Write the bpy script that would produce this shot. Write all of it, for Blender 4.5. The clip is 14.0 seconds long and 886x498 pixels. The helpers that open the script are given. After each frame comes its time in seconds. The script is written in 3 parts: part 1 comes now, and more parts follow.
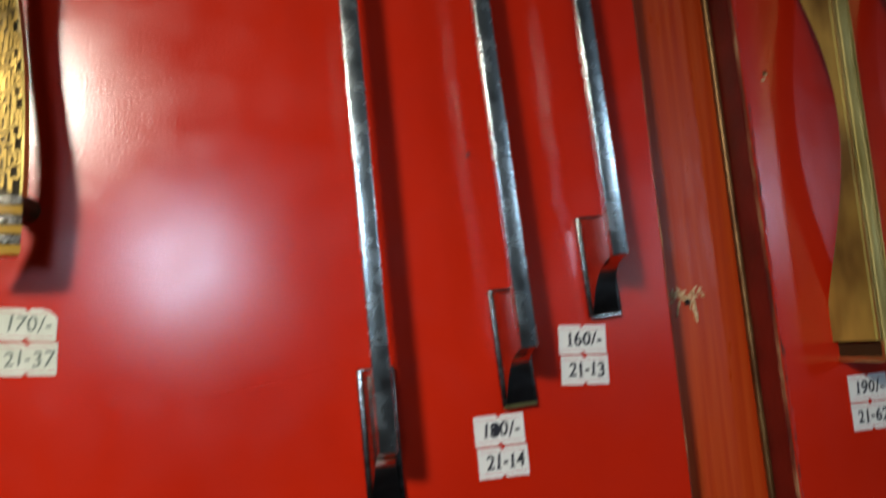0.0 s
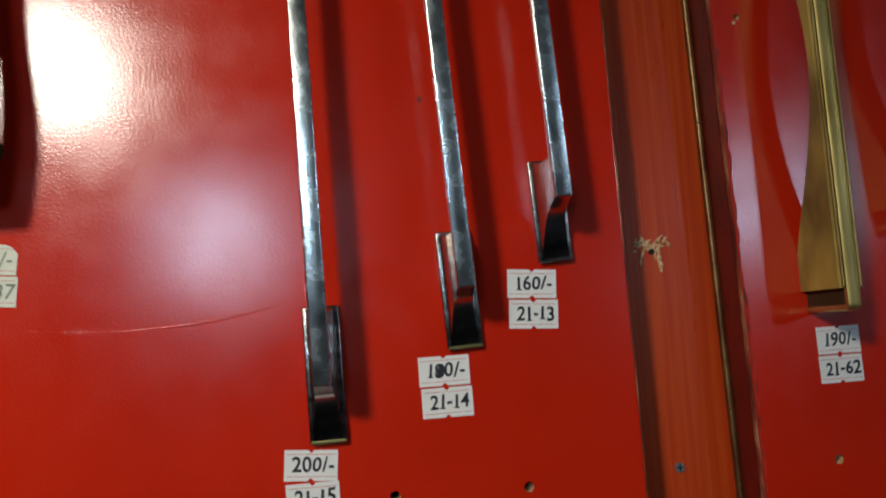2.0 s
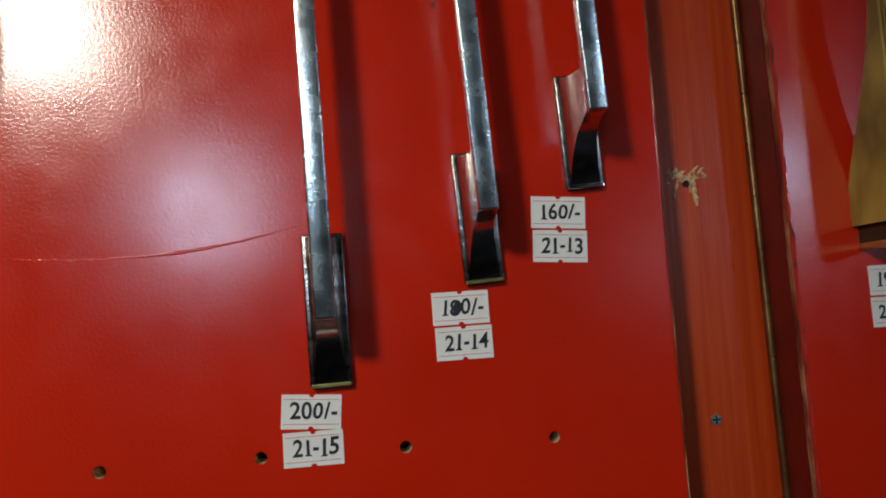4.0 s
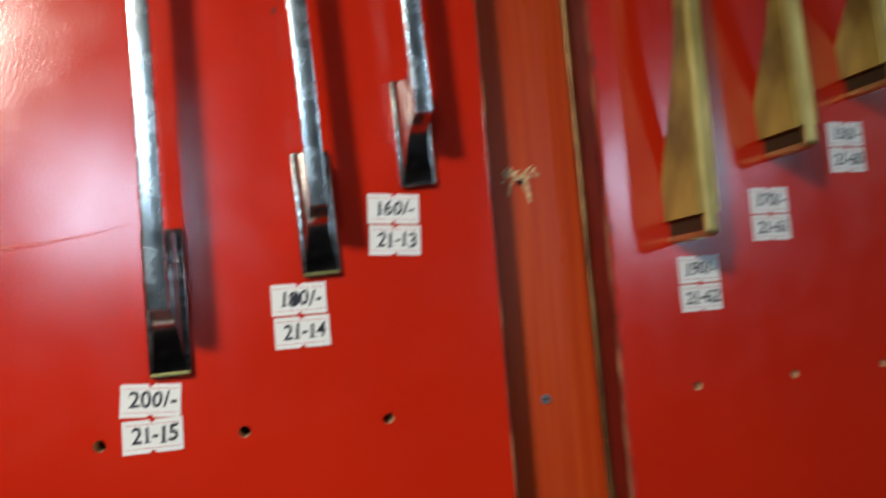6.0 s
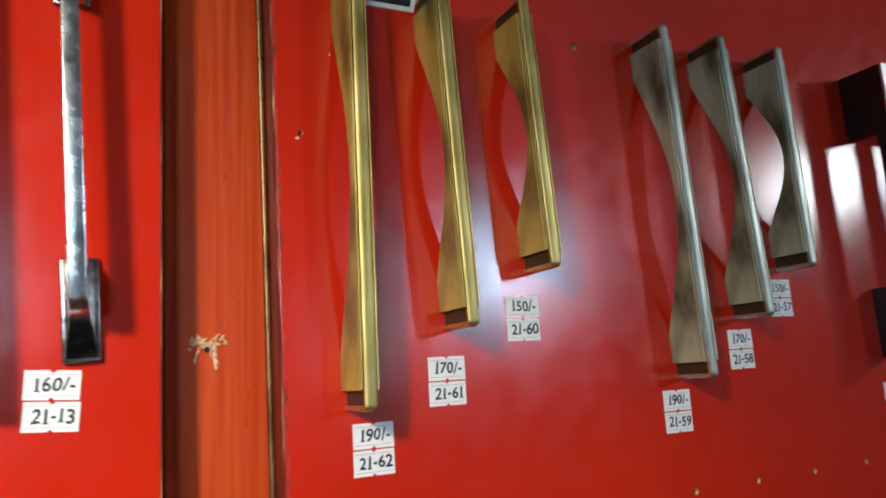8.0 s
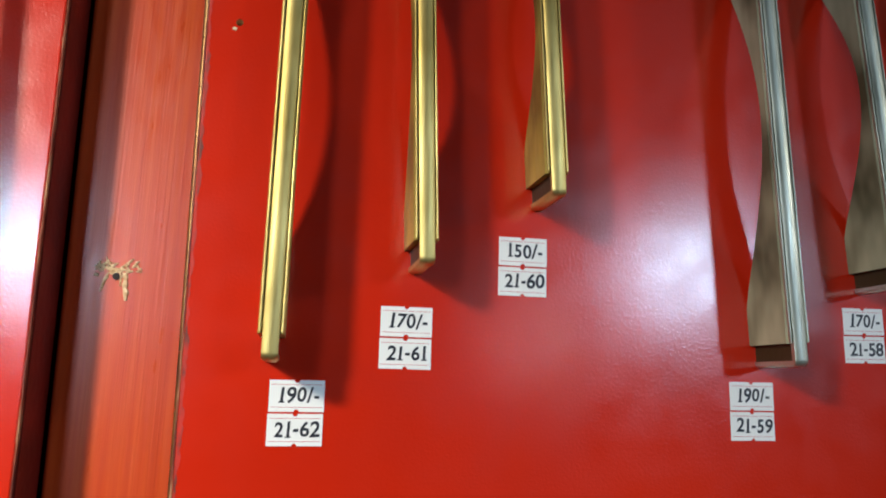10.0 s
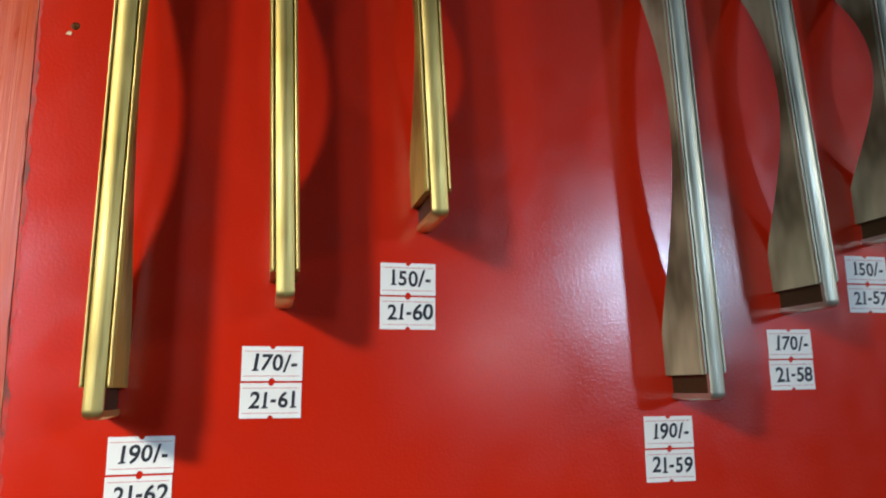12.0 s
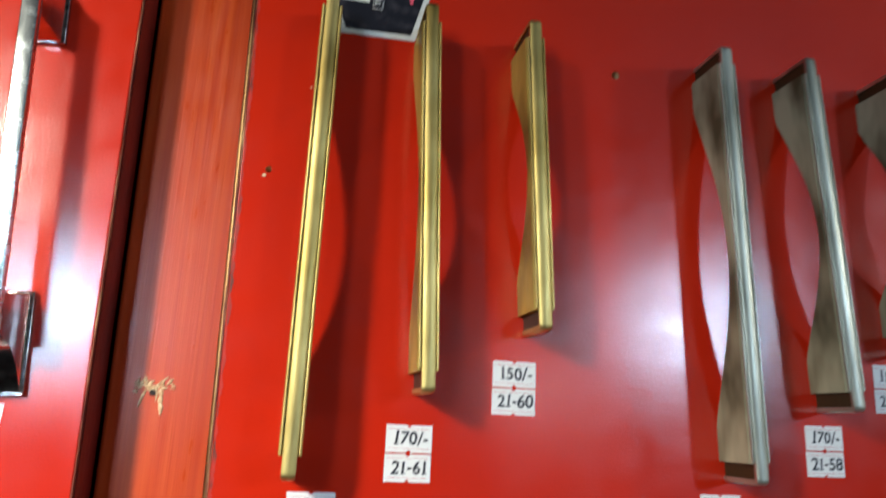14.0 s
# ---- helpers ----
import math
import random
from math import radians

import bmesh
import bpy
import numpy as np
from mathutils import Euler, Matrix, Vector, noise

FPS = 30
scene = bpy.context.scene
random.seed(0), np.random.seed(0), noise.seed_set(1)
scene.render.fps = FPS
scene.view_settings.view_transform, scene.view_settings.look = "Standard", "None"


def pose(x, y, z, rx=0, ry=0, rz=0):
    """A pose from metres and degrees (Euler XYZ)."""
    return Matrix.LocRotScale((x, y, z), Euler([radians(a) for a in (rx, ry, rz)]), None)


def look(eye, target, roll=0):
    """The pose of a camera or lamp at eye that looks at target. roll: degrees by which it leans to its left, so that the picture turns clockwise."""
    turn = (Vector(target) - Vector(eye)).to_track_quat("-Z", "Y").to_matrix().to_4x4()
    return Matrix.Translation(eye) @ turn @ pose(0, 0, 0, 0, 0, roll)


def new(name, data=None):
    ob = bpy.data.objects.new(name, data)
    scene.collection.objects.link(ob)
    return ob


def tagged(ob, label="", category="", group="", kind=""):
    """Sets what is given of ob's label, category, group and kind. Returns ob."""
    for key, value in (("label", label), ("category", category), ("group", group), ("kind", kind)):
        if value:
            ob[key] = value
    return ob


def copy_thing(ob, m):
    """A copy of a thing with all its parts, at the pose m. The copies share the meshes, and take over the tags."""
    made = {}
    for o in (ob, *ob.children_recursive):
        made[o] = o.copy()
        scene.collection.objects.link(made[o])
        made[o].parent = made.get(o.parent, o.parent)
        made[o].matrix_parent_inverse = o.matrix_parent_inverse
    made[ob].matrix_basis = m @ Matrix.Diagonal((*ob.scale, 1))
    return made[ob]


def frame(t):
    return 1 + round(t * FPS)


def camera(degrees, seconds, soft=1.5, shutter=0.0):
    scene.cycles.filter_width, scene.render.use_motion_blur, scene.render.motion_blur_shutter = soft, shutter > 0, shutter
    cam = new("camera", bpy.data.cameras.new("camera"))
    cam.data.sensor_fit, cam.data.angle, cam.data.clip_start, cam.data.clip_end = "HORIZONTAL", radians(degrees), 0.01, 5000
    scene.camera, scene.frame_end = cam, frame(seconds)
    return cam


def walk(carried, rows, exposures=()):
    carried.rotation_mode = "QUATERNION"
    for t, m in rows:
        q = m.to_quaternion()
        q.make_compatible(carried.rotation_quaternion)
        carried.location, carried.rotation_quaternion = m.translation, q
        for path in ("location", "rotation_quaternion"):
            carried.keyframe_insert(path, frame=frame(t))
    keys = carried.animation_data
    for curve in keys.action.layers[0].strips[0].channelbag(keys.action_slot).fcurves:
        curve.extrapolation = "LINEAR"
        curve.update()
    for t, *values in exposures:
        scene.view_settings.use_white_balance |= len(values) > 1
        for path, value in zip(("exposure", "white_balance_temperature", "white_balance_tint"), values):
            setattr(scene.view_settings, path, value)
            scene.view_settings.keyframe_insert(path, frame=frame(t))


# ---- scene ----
cam = camera(61.55, 14.0, soft=1.8, shutter=0.5)
PATH = [
    (0, (-0.05514, 0.03335, 1.48620), (0.3312, 1.9787, 1.7440), -3.80),
    (0.5, (-0.02492, 0.01879, 1.50669), (0.2567, 1.9619, 1.8877), -4.39),
    (1, (-0.03327, -0.00740, 1.51842), (0.1902, 1.9435, 1.8981), -3.11),
    (1.5, (-0.02660, 0.00308, 1.48441), (0.2177, 1.9635, 1.7957), -2.49),
    (2, (-0.01067, 0.02620, 1.46581), (0.2145, 2.0002, 1.6949), -2.96),
    (2.5, (-0.00771, 0.03775, 1.45698), (0.2192, 2.0138, 1.6658), -3.10),
    (5, (-0.02329, 0.07625, 1.43578), (0.2432, 2.0504, 1.6135), -2.42),
    (5.5, (-0.01088, 0.07968, 1.42733), (0.2637, 2.0528, 1.6051), -2.07),
    (6, (0.00976, 0.03959, 1.44332), (0.4765, 1.9773, 1.6091), -3.57),
    (6.5, (0.01122, -0.01032, 1.46838), (0.6992, 1.8553, 1.6834), -4.36),
    (6.6, (0.00947, -0.01435, 1.47113), (0.7374, 1.8323, 1.7158), -4.76),
    (7, (0.01878, -0.02637, 1.48256), (0.8906, 1.7465, 1.7938), -5.15),
    (7.2, (0.02235, -0.03689, 1.48651), (0.9547, 1.7053, 1.7958), -5.12),
    (9.3, (0.19847, 0.03318, 1.46344), (0.5305, 1.9675, 1.8484), 1.92),
    (9.5, (0.19985, 0.03231, 1.46337), (0.4932, 1.9745, 1.8400), 1.88),
    (10, (0.20815, 0.04255, 1.46205), (0.4967, 1.9901, 1.8139), 2.09),
    (10.5, (0.21768, 0.05871, 1.46122), (0.5197, 2.0079, 1.7919), 1.86),
    (11, (0.24353, 0.06606, 1.47280), (0.5727, 2.0111, 1.8022), 0.09),
    (11.5, (0.24628, 0.07216, 1.47531), (0.5653, 2.0164, 1.8191), 0.10),
    (12, (0.24818, 0.06905, 1.47573), (0.6104, 1.9996, 1.8522), 0.24),
    (12.5, (0.23620, 0.04814, 1.49776), (0.6097, 1.9625, 1.9401), 0.03),
    (13, (0.22397, 0.00028, 1.51080), (0.5680, 1.9068, 2.0077), 0.48),
    (13.5, (0.20653, -0.01725, 1.50801), (0.5294, 1.8872, 2.0265), 1.73),
    (14, (0.20242, -0.00309, 1.49211), (0.4649, 1.9259, 1.9505), 3.19),
]
EXPOSURES = [(0, -0.47), (0.5, -0.52), (1, -0.5), (1.5, -0.42), (2.5, -1.05), (5, -0.82), (5.5, -0.70), (6, -0.12), (6.5, 0.27), (7.2, 0.52), (9.3, 0.83), (12, 0.86), (12.5, 0.86), (13, 1.08), (14, 1.08)]
walk(cam, [(t, look(eye, target, roll)) for t, eye, target, roll in PATH], EXPOSURES)

# ---- light ----
world = bpy.data.worlds.new("world")
scene.world = world
world.use_nodes = True
wn = world.node_tree.nodes
sky = wn.new("ShaderNodeTexSky")
sky.sky_type, sky.sun_disc = "NISHITA", False
sky.sun_elevation, sky.sun_rotation = radians(35), radians(150)
world.node_tree.links.new(sky.outputs[0], wn["Background"].inputs[0])
wn["Background"].inputs[1].default_value = 0.08


def bulb(name, place, watts, radius, colour):
    data = bpy.data.lights.new(name, "POINT")
    data.energy, data.shadow_soft_size, data.color = watts, radius, colour
    new(name, data).location = place


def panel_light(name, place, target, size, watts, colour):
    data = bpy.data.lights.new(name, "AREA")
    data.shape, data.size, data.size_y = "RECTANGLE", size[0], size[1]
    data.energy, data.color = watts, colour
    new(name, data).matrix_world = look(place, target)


BACK = -2.4
spot = bpy.data.lights.new("spot_light", "SPOT")
spot.energy, spot.shadow_soft_size, spot.color = 31, 0.05, (1.0, 0.92, 0.78)
spot.spot_size, spot.spot_blend = radians(84), 1.0
new("spot_light", spot).matrix_world = look((-0.39, -0.33, 1.83), (-0.09, 0.33, 1.20))
bulb("far_bulb_light", (1.55, -0.30, 1.865), 6.4, 0.05, (0.95, 0.97, 1.0))
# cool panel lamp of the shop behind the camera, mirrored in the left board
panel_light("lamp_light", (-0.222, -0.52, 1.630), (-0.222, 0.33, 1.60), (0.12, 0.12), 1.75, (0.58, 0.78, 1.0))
panel_light("door_light", (2.06, BACK + 0.03, 2.0), (2.06, 0, 2.0), (0.24, 0.24), 13.5, (0.54, 0.74, 1.0))
panel_light("hatch_light", (1.32, BACK + 0.03, 1.66), (1.32, 0, 1.66), (0.10, 0.10), 0.7, (0.70, 0.84, 1.0))
# added fill with no known lamp: brightens the back wall for metal reflections
wall_fill = bpy.data.lights.new("wall_fill_light", "AREA")
wall_fill.shape, wall_fill.size, wall_fill.size_y, wall_fill.energy, wall_fill.color = "RECTANGLE", 1.6, 0.08, 0.4, (0.82, 0.92, 1.0)
new("wall_fill_light", wall_fill).matrix_world = look((0.2, BACK + 0.75, 2.65), (0.2, BACK, 2.1))


# ---- materials ----
def mat(name, colour, rough=0.5, metal=0.0, spec=0.5):
    m = bpy.data.materials.new(name)
    m.use_nodes = True
    b = m.node_tree.nodes["Principled BSDF"]
    b.inputs["Base Color"].default_value = (*colour, 1)
    b.inputs["Roughness"].default_value, b.inputs["Metallic"].default_value = rough, metal
    b.inputs["Specular IOR Level"].default_value = spec
    return m


def noise_tex(m, scale, detail=3, stretch=(1, 1, 1), shift=0.0):
    n, l = m.node_tree.nodes, m.node_tree.links
    co, mp, tx = n.new("ShaderNodeTexCoord"), n.new("ShaderNodeMapping"), n.new("ShaderNodeTexNoise")
    mp.inputs["Scale"].default_value = stretch
    mp.inputs["Location"].default_value = (shift, shift, shift)
    tx.inputs["Scale"].default_value, tx.inputs["Detail"].default_value = scale, detail
    l.new(co.outputs["Object"], mp.inputs[0])
    l.new(mp.outputs[0], tx.inputs["Vector"])
    return tx.outputs["Fac"]


def ramp(m, fac, stops):
    r = m.node_tree.nodes.new("ShaderNodeValToRGB")
    while len(r.color_ramp.elements) < len(stops):
        r.color_ramp.elements.new(0.5)
    for e, (p, c) in zip(r.color_ramp.elements, stops):
        e.position, e.color = p, (*c, 1)
    m.node_tree.links.new(fac, r.inputs[0])
    return r.outputs[0]


def to(m, out, socket):
    m.node_tree.links.new(out, m.node_tree.nodes["Principled BSDF"].inputs[socket])


def bump(m, *heights):
    n, l = m.node_tree.nodes, m.node_tree.links
    last = None
    for fac, strength, dist in heights:
        b = n.new("ShaderNodeBump")
        b.inputs["Strength"].default_value, b.inputs["Distance"].default_value = strength, dist
        l.new(fac, b.inputs["Height"])
        if last:
            l.new(last, b.inputs["Normal"])
        last = b.outputs[0]
    to(m, last, "Normal")


def grey(v):
    return (v, v, v)


red = mat("red_laminate", (0.55, 0.013, 0.008), 0.3, 0.0, 0.68)
to(red, ramp(red, noise_tex(red, 9, 5), [(0.3, (0.50, 0.0155, 0.003)), (0.7, (0.59, 0.021, 0.004))]), "Base Color")
to(red, ramp(red, noise_tex(red, 60, 4), [(0.3, grey(0.16)), (0.7, grey(0.23))]), "Roughness")
bump(red, (noise_tex(red, 820, 3), 0.37, 0.00018), (noise_tex(red, 260, 2), 0.03, 0.0003))

# darkened in the colour, since the lamps left the board sides too bright
edge_red = mat("red_shaded_edge", (0.33, 0.012, 0.008), 0.4)
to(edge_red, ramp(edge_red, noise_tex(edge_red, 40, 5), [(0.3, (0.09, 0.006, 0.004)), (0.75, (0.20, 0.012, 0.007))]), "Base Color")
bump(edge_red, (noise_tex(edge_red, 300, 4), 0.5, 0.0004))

raw = mat("raw_board_edge", (0.42, 0.22, 0.10), 0.8)
to(raw, ramp(raw, noise_tex(raw, 130, 5, (1, 1, 0.35)), [(0.35, (0.10, 0.012, 0.006)), (0.5, (0.24, 0.05, 0.02)), (0.68, (0.50, 0.27, 0.13))]), "Base Color")
bump(raw, (noise_tex(raw, 700, 4), 0.8, 0.0005))

wood = mat("varnished_red_wood", (0.5, 0.08, 0.02), 0.25, 0.0, 0.35)
to(wood, ramp(wood, noise_tex(wood, 60, 6, (5, 1, 0.12)), [(0.2, (0.40, 0.028, 0.004)), (0.5, (0.49, 0.051, 0.007)), (0.8, (0.58, 0.090, 0.016))]), "Base Color")
to(wood, ramp(wood, noise_tex(wood, 90, 4, (2, 1, 0.5), 3), [(0.3, grey(0.26)), (0.7, grey(0.42))]), "Roughness")
bump(wood, (noise_tex(wood, 170, 4, (6, 1, 0.10)), 0.26, 0.0004), (noise_tex(wood, 45, 2), 0.08, 0.0008))

chrome = mat("worn_chrome", (0.62, 0.64, 0.66), 0.10, 1.0)
to(chrome, ramp(chrome, noise_tex(chrome, 1200, 2), [(0.28, grey(0.12)), (0.33, (0.56, 0.64, 0.64)), (0.65, (0.72, 0.80, 0.80))]), "Base Color")
to(chrome, ramp(chrome, noise_tex(chrome, 110, 5), [(0.3, grey(0.18)), (0.7, grey(0.33))]), "Roughness")
bump(chrome, (noise_tex(chrome, 650, 3), 0.22, 0.0003), (noise_tex(chrome, 90, 3), 0.05, 0.0006))

clean_chrome = mat("smooth_chrome", (0.60, 0.62, 0.62), 0.12, 1.0)
to(clean_chrome, ramp(clean_chrome, noise_tex(clean_chrome, 120, 4), [(0.35, (0.40, 0.38, 0.36)), (0.65, (0.58, 0.58, 0.57))]), "Base Color")
to(clean_chrome, ramp(clean_chrome, noise_tex(clean_chrome, 240, 4), [(0.35, grey(0.10)), (0.7, grey(0.22))]), "Roughness")
bump(clean_chrome, (noise_tex(clean_chrome, 160, 3), 0.08, 0.0005))

plate_metal = mat("tarnished_chrome_plate", (0.35, 0.33, 0.30), 0.25, 1.0)
to(plate_metal, ramp(plate_metal, noise_tex(plate_metal, 420, 4), [(0.33, (0.07, 0.055, 0.04)), (0.48, (0.26, 0.24, 0.22)), (0.7, (0.46, 0.45, 0.44))]), "Base Color")
bump(plate_metal, (noise_tex(plate_metal, 800, 3), 0.35, 0.0003))

edge_stain = mat("chipped_edge_stain", (0.2, 0.03, 0.015), 0.55)
to(edge_stain, ramp(edge_stain, noise_tex(edge_stain, 210, 4, (1, 1, 0.45)), [(0.36, (0.14, 0.022, 0.010)), (0.46, (0.36, 0.017, 0.006)), (0.58, (0.52, 0.017, 0.004))]), "Base Color")
bump(edge_stain, (noise_tex(edge_stain, 500, 3), 0.4, 0.0003))


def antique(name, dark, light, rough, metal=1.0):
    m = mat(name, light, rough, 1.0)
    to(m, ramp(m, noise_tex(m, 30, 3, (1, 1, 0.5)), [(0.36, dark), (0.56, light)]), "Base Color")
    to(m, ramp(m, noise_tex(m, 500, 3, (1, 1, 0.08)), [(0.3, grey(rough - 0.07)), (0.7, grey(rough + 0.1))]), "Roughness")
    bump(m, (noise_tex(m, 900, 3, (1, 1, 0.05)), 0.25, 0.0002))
    m.node_tree.nodes["Principled BSDF"].inputs["Metallic"].default_value = metal
    return m


brass = antique("antique_brass", (0.32, 0.225, 0.06), (0.68, 0.54, 0.20), 0.48)
# bodies take a darker, duller tone than the front strips and lips
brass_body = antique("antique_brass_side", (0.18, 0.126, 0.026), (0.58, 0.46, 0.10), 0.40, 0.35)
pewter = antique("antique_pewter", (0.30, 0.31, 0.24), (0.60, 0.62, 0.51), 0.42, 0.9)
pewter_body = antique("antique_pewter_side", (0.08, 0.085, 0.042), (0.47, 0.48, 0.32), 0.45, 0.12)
rim_metal = antique("worn_rim", (0.05, 0.045, 0.02), (0.30, 0.28, 0.11), 0.4)
black = mat("black_lacquer", (0.012, 0.010, 0.010), 0.35)
bump(black, (noise_tex(black, 600, 2), 0.1, 0.0002))
silver = antique("brushed_silver", (0.50, 0.52, 0.53), (0.66, 0.68, 0.68), 0.38)
gold = antique("polished_gold", (0.09, 0.058, 0.015), (0.21, 0.145, 0.042), 0.42)
# patina of the greek-key handle; on the arched handles' webs it colours in shade
patina_shade = mat("dark_patina_shade", (0.065, 0.045, 0.018), 0.5, 0.5)
bump(patina_shade, (noise_tex(patina_shade, 500, 3), 0.4, 0.0003))
enamel = mat("yellow_enamel", (0.50, 0.29, 0.045), 0.3, 0.0)
bump(enamel, (noise_tex(enamel, 400, 2), 0.15, 0.0003))
glitter = mat("glitter_band", (0.55, 0.52, 0.42), 0.3, 0.8)
to(glitter, ramp(glitter, noise_tex(glitter, 900, 2), [(0.35, (0.10, 0.08, 0.05)), (0.65, (0.45, 0.42, 0.34))]), "Base Color")
bump(glitter, (noise_tex(glitter, 1100, 2), 0.9, 0.0006))
hinge_metal = mat("tarnished_hinge", (0.32, 0.16, 0.07), 0.4, 0.8)
to(hinge_metal, ramp(hinge_metal, noise_tex(hinge_metal, 160, 5, (1, 1, 0.25)), [(0.3, (0.09, 0.035, 0.015)), (0.5, (0.20, 0.10, 0.04)), (0.72, (0.30, 0.18, 0.07))]), "Base Color")
bump(hinge_metal, (noise_tex(hinge_metal, 500, 3), 0.4, 0.0004))
steel = mat("zinc_screw", (0.30, 0.34, 0.36), 0.45, 0.8)
bump(steel, (noise_tex(steel, 600, 3), 0.3, 0.0003))
# near-black colour standing in for the shade inside holes, slots and gaps
dark = mat("recess_shade", (0.012, 0.006, 0.004), 0.8)
bare = mat("bare_torn_wood", (0.66, 0.46, 0.24), 0.8)
to(bare, ramp(bare, noise_tex(bare, 500, 4), [(0.3, (0.42, 0.20, 0.07)), (0.65, (0.78, 0.60, 0.36))]), "Base Color")
paper = mat("tag_paper", (0.80, 0.80, 0.76), 0.6)
to(paper, ramp(paper, noise_tex(paper, 90, 4), [(0.3, (0.74, 0.75, 0.72)), (0.7, (0.83, 0.83, 0.80))]), "Base Color")
bump(paper, (noise_tex(paper, 260, 3), 0.15, 0.0002))
old_paper = mat("aged_tag_paper", (0.66, 0.68, 0.56), 0.6)
to(old_paper, ramp(old_paper, noise_tex(old_paper, 120, 4), [(0.3, (0.58, 0.60, 0.47)), (0.7, (0.74, 0.75, 0.64))]), "Base Color")
ink = mat("black_ink", (0.012, 0.014, 0.022), 0.5)
pale_ink = mat("faded_ink", (0.16, 0.19, 0.15), 0.6)
faint_ink = mat("faint_ink", (0.5, 0.52, 0.52), 0.6)
line_ink = mat("red_print", (0.52, 0.10, 0.13), 0.6)
card_black = mat("black_card_print", (0.016, 0.015, 0.020), 0.3)
to(card_black, ramp(card_black, noise_tex(card_black, 130, 5), [(0.5, (0.012, 0.012, 0.016)), (0.72, (0.045, 0.04, 0.045)), (0.8, (0.12, 0.11, 0.12))]), "Base Color")
card_white = mat("white_card", (0.72, 0.70, 0.62), 0.5)
to(card_white, ramp(card_white, noise_tex(card_white, 70, 5), [(0.3, (0.62, 0.58, 0.46)), (0.6, (0.76, 0.74, 0.68))]), "Base Color")
pink = mat("pink_print", (0.70, 0.08, 0.12), 0.5)
plaster = mat("room_plaster", (0.55, 0.55, 0.53), 0.8)
to(plaster, ramp(plaster, noise_tex(plaster, 3, 5), [(0.3, (0.13, 0.13, 0.125)), (0.7, (0.18, 0.18, 0.17))]), "Base Color")
floor_stone = mat("floor_stone", (0.25, 0.24, 0.22), 0.5)
to(floor_stone, ramp(floor_stone, noise_tex(floor_stone, 14, 6), [(0.3, (0.05, 0.045, 0.04)), (0.7, (0.10, 0.09, 0.085))]), "Base Color")


# ---- mesh helpers ----
def finish(name, bm, material, parent=None, label="", smooth=None):
    bmesh.ops.recalc_face_normals(bm, faces=bm.faces)
    if smooth is not None:
        for f in bm.faces:
            f.smooth = True
        for e in bm.edges:
            if len(e.link_faces) == 2 and e.calc_face_angle() > radians(smooth):
                e.smooth = False
    me = bpy.data.meshes.new(name)
    bm.to_mesh(me)
    bm.free()
    me.materials.append(material)
    ob = new(name, me)
    if parent:
        ob.parent = parent
    if label:
        ob["label"] = label
    return ob


def part(name, bm, material, parent, label="", smooth=None):
    return finish(name, bm, material, parent, label, smooth)


def box(bm, x0, x1, y0, y1, z0, z1, bevel=0.0, seg=2):
    r = bmesh.ops.create_cube(bm, size=1.0, matrix=Matrix.LocRotScale(((x0 + x1) / 2, (y0 + y1) / 2, (z0 + z1) / 2), None, (x1 - x0, y1 - y0, z1 - z0)))
    if bevel:
        edges = list({e for v in r["verts"] for e in v.link_edges})
        bmesh.ops.bevel(bm, geom=edges, offset=bevel, segments=seg, affect="EDGES", profile=0.5)
    return bm


def block(*a, **k):
    return box(bmesh.new(), *a, **k)


def rod(bm, a, b, r0, r1=None, seg=20):
    a, b = Vector(a), Vector(b)
    m = Matrix.Translation((a + b) / 2) @ (b - a).to_track_quat("Z", "Y").to_matrix().to_4x4()
    bmesh.ops.create_cone(bm, cap_ends=True, segments=seg, radius1=r0, radius2=r0 if r1 is None else r1, depth=(b - a).length, matrix=m)
    return bm


def prism(outline, y0, y1):
    """A flat outline in x and z, from depth y0 to y1."""
    bm = bmesh.new()
    f = bm.faces.new([bm.verts.new((x, y0, z)) for x, z in outline])
    r = bmesh.ops.extrude_face_region(bm, geom=[f])
    bmesh.ops.translate(bm, verts=[v for v in r["geom"] if isinstance(v, bmesh.types.BMVert)], vec=(0, y1 - y0, 0))
    return bm


def loft(rings, closed=True):
    bm = bmesh.new()
    vs = [[bm.verts.new(p) for p in ring] for ring in rings]
    n = len(vs[0])
    for a, b in zip(vs, vs[1:]):
        for i in range(n):
            bm.faces.new((a[i], a[(i + 1) % n], b[(i + 1) % n], b[i]))
    if closed:
        bm.faces.new(vs[0])
        bm.faces.new(vs[-1])
    return bm


def thing(name, m, label, category, group="", kind=""):
    ob = new(name)
    ob.empty_display_size = 0.01
    ob.matrix_world = m
    return tagged(ob, label, category, group, kind)


# boards: x across, z up, the front face at local y = 0, outwards is -y
LEFT = pose(0, 0.33, 0)
RIGHT = pose(0.18, 0.335, 0, 0, 0, 2.58)


def on_right(x):
    return (x - 0.18) / math.cos(radians(2.58))


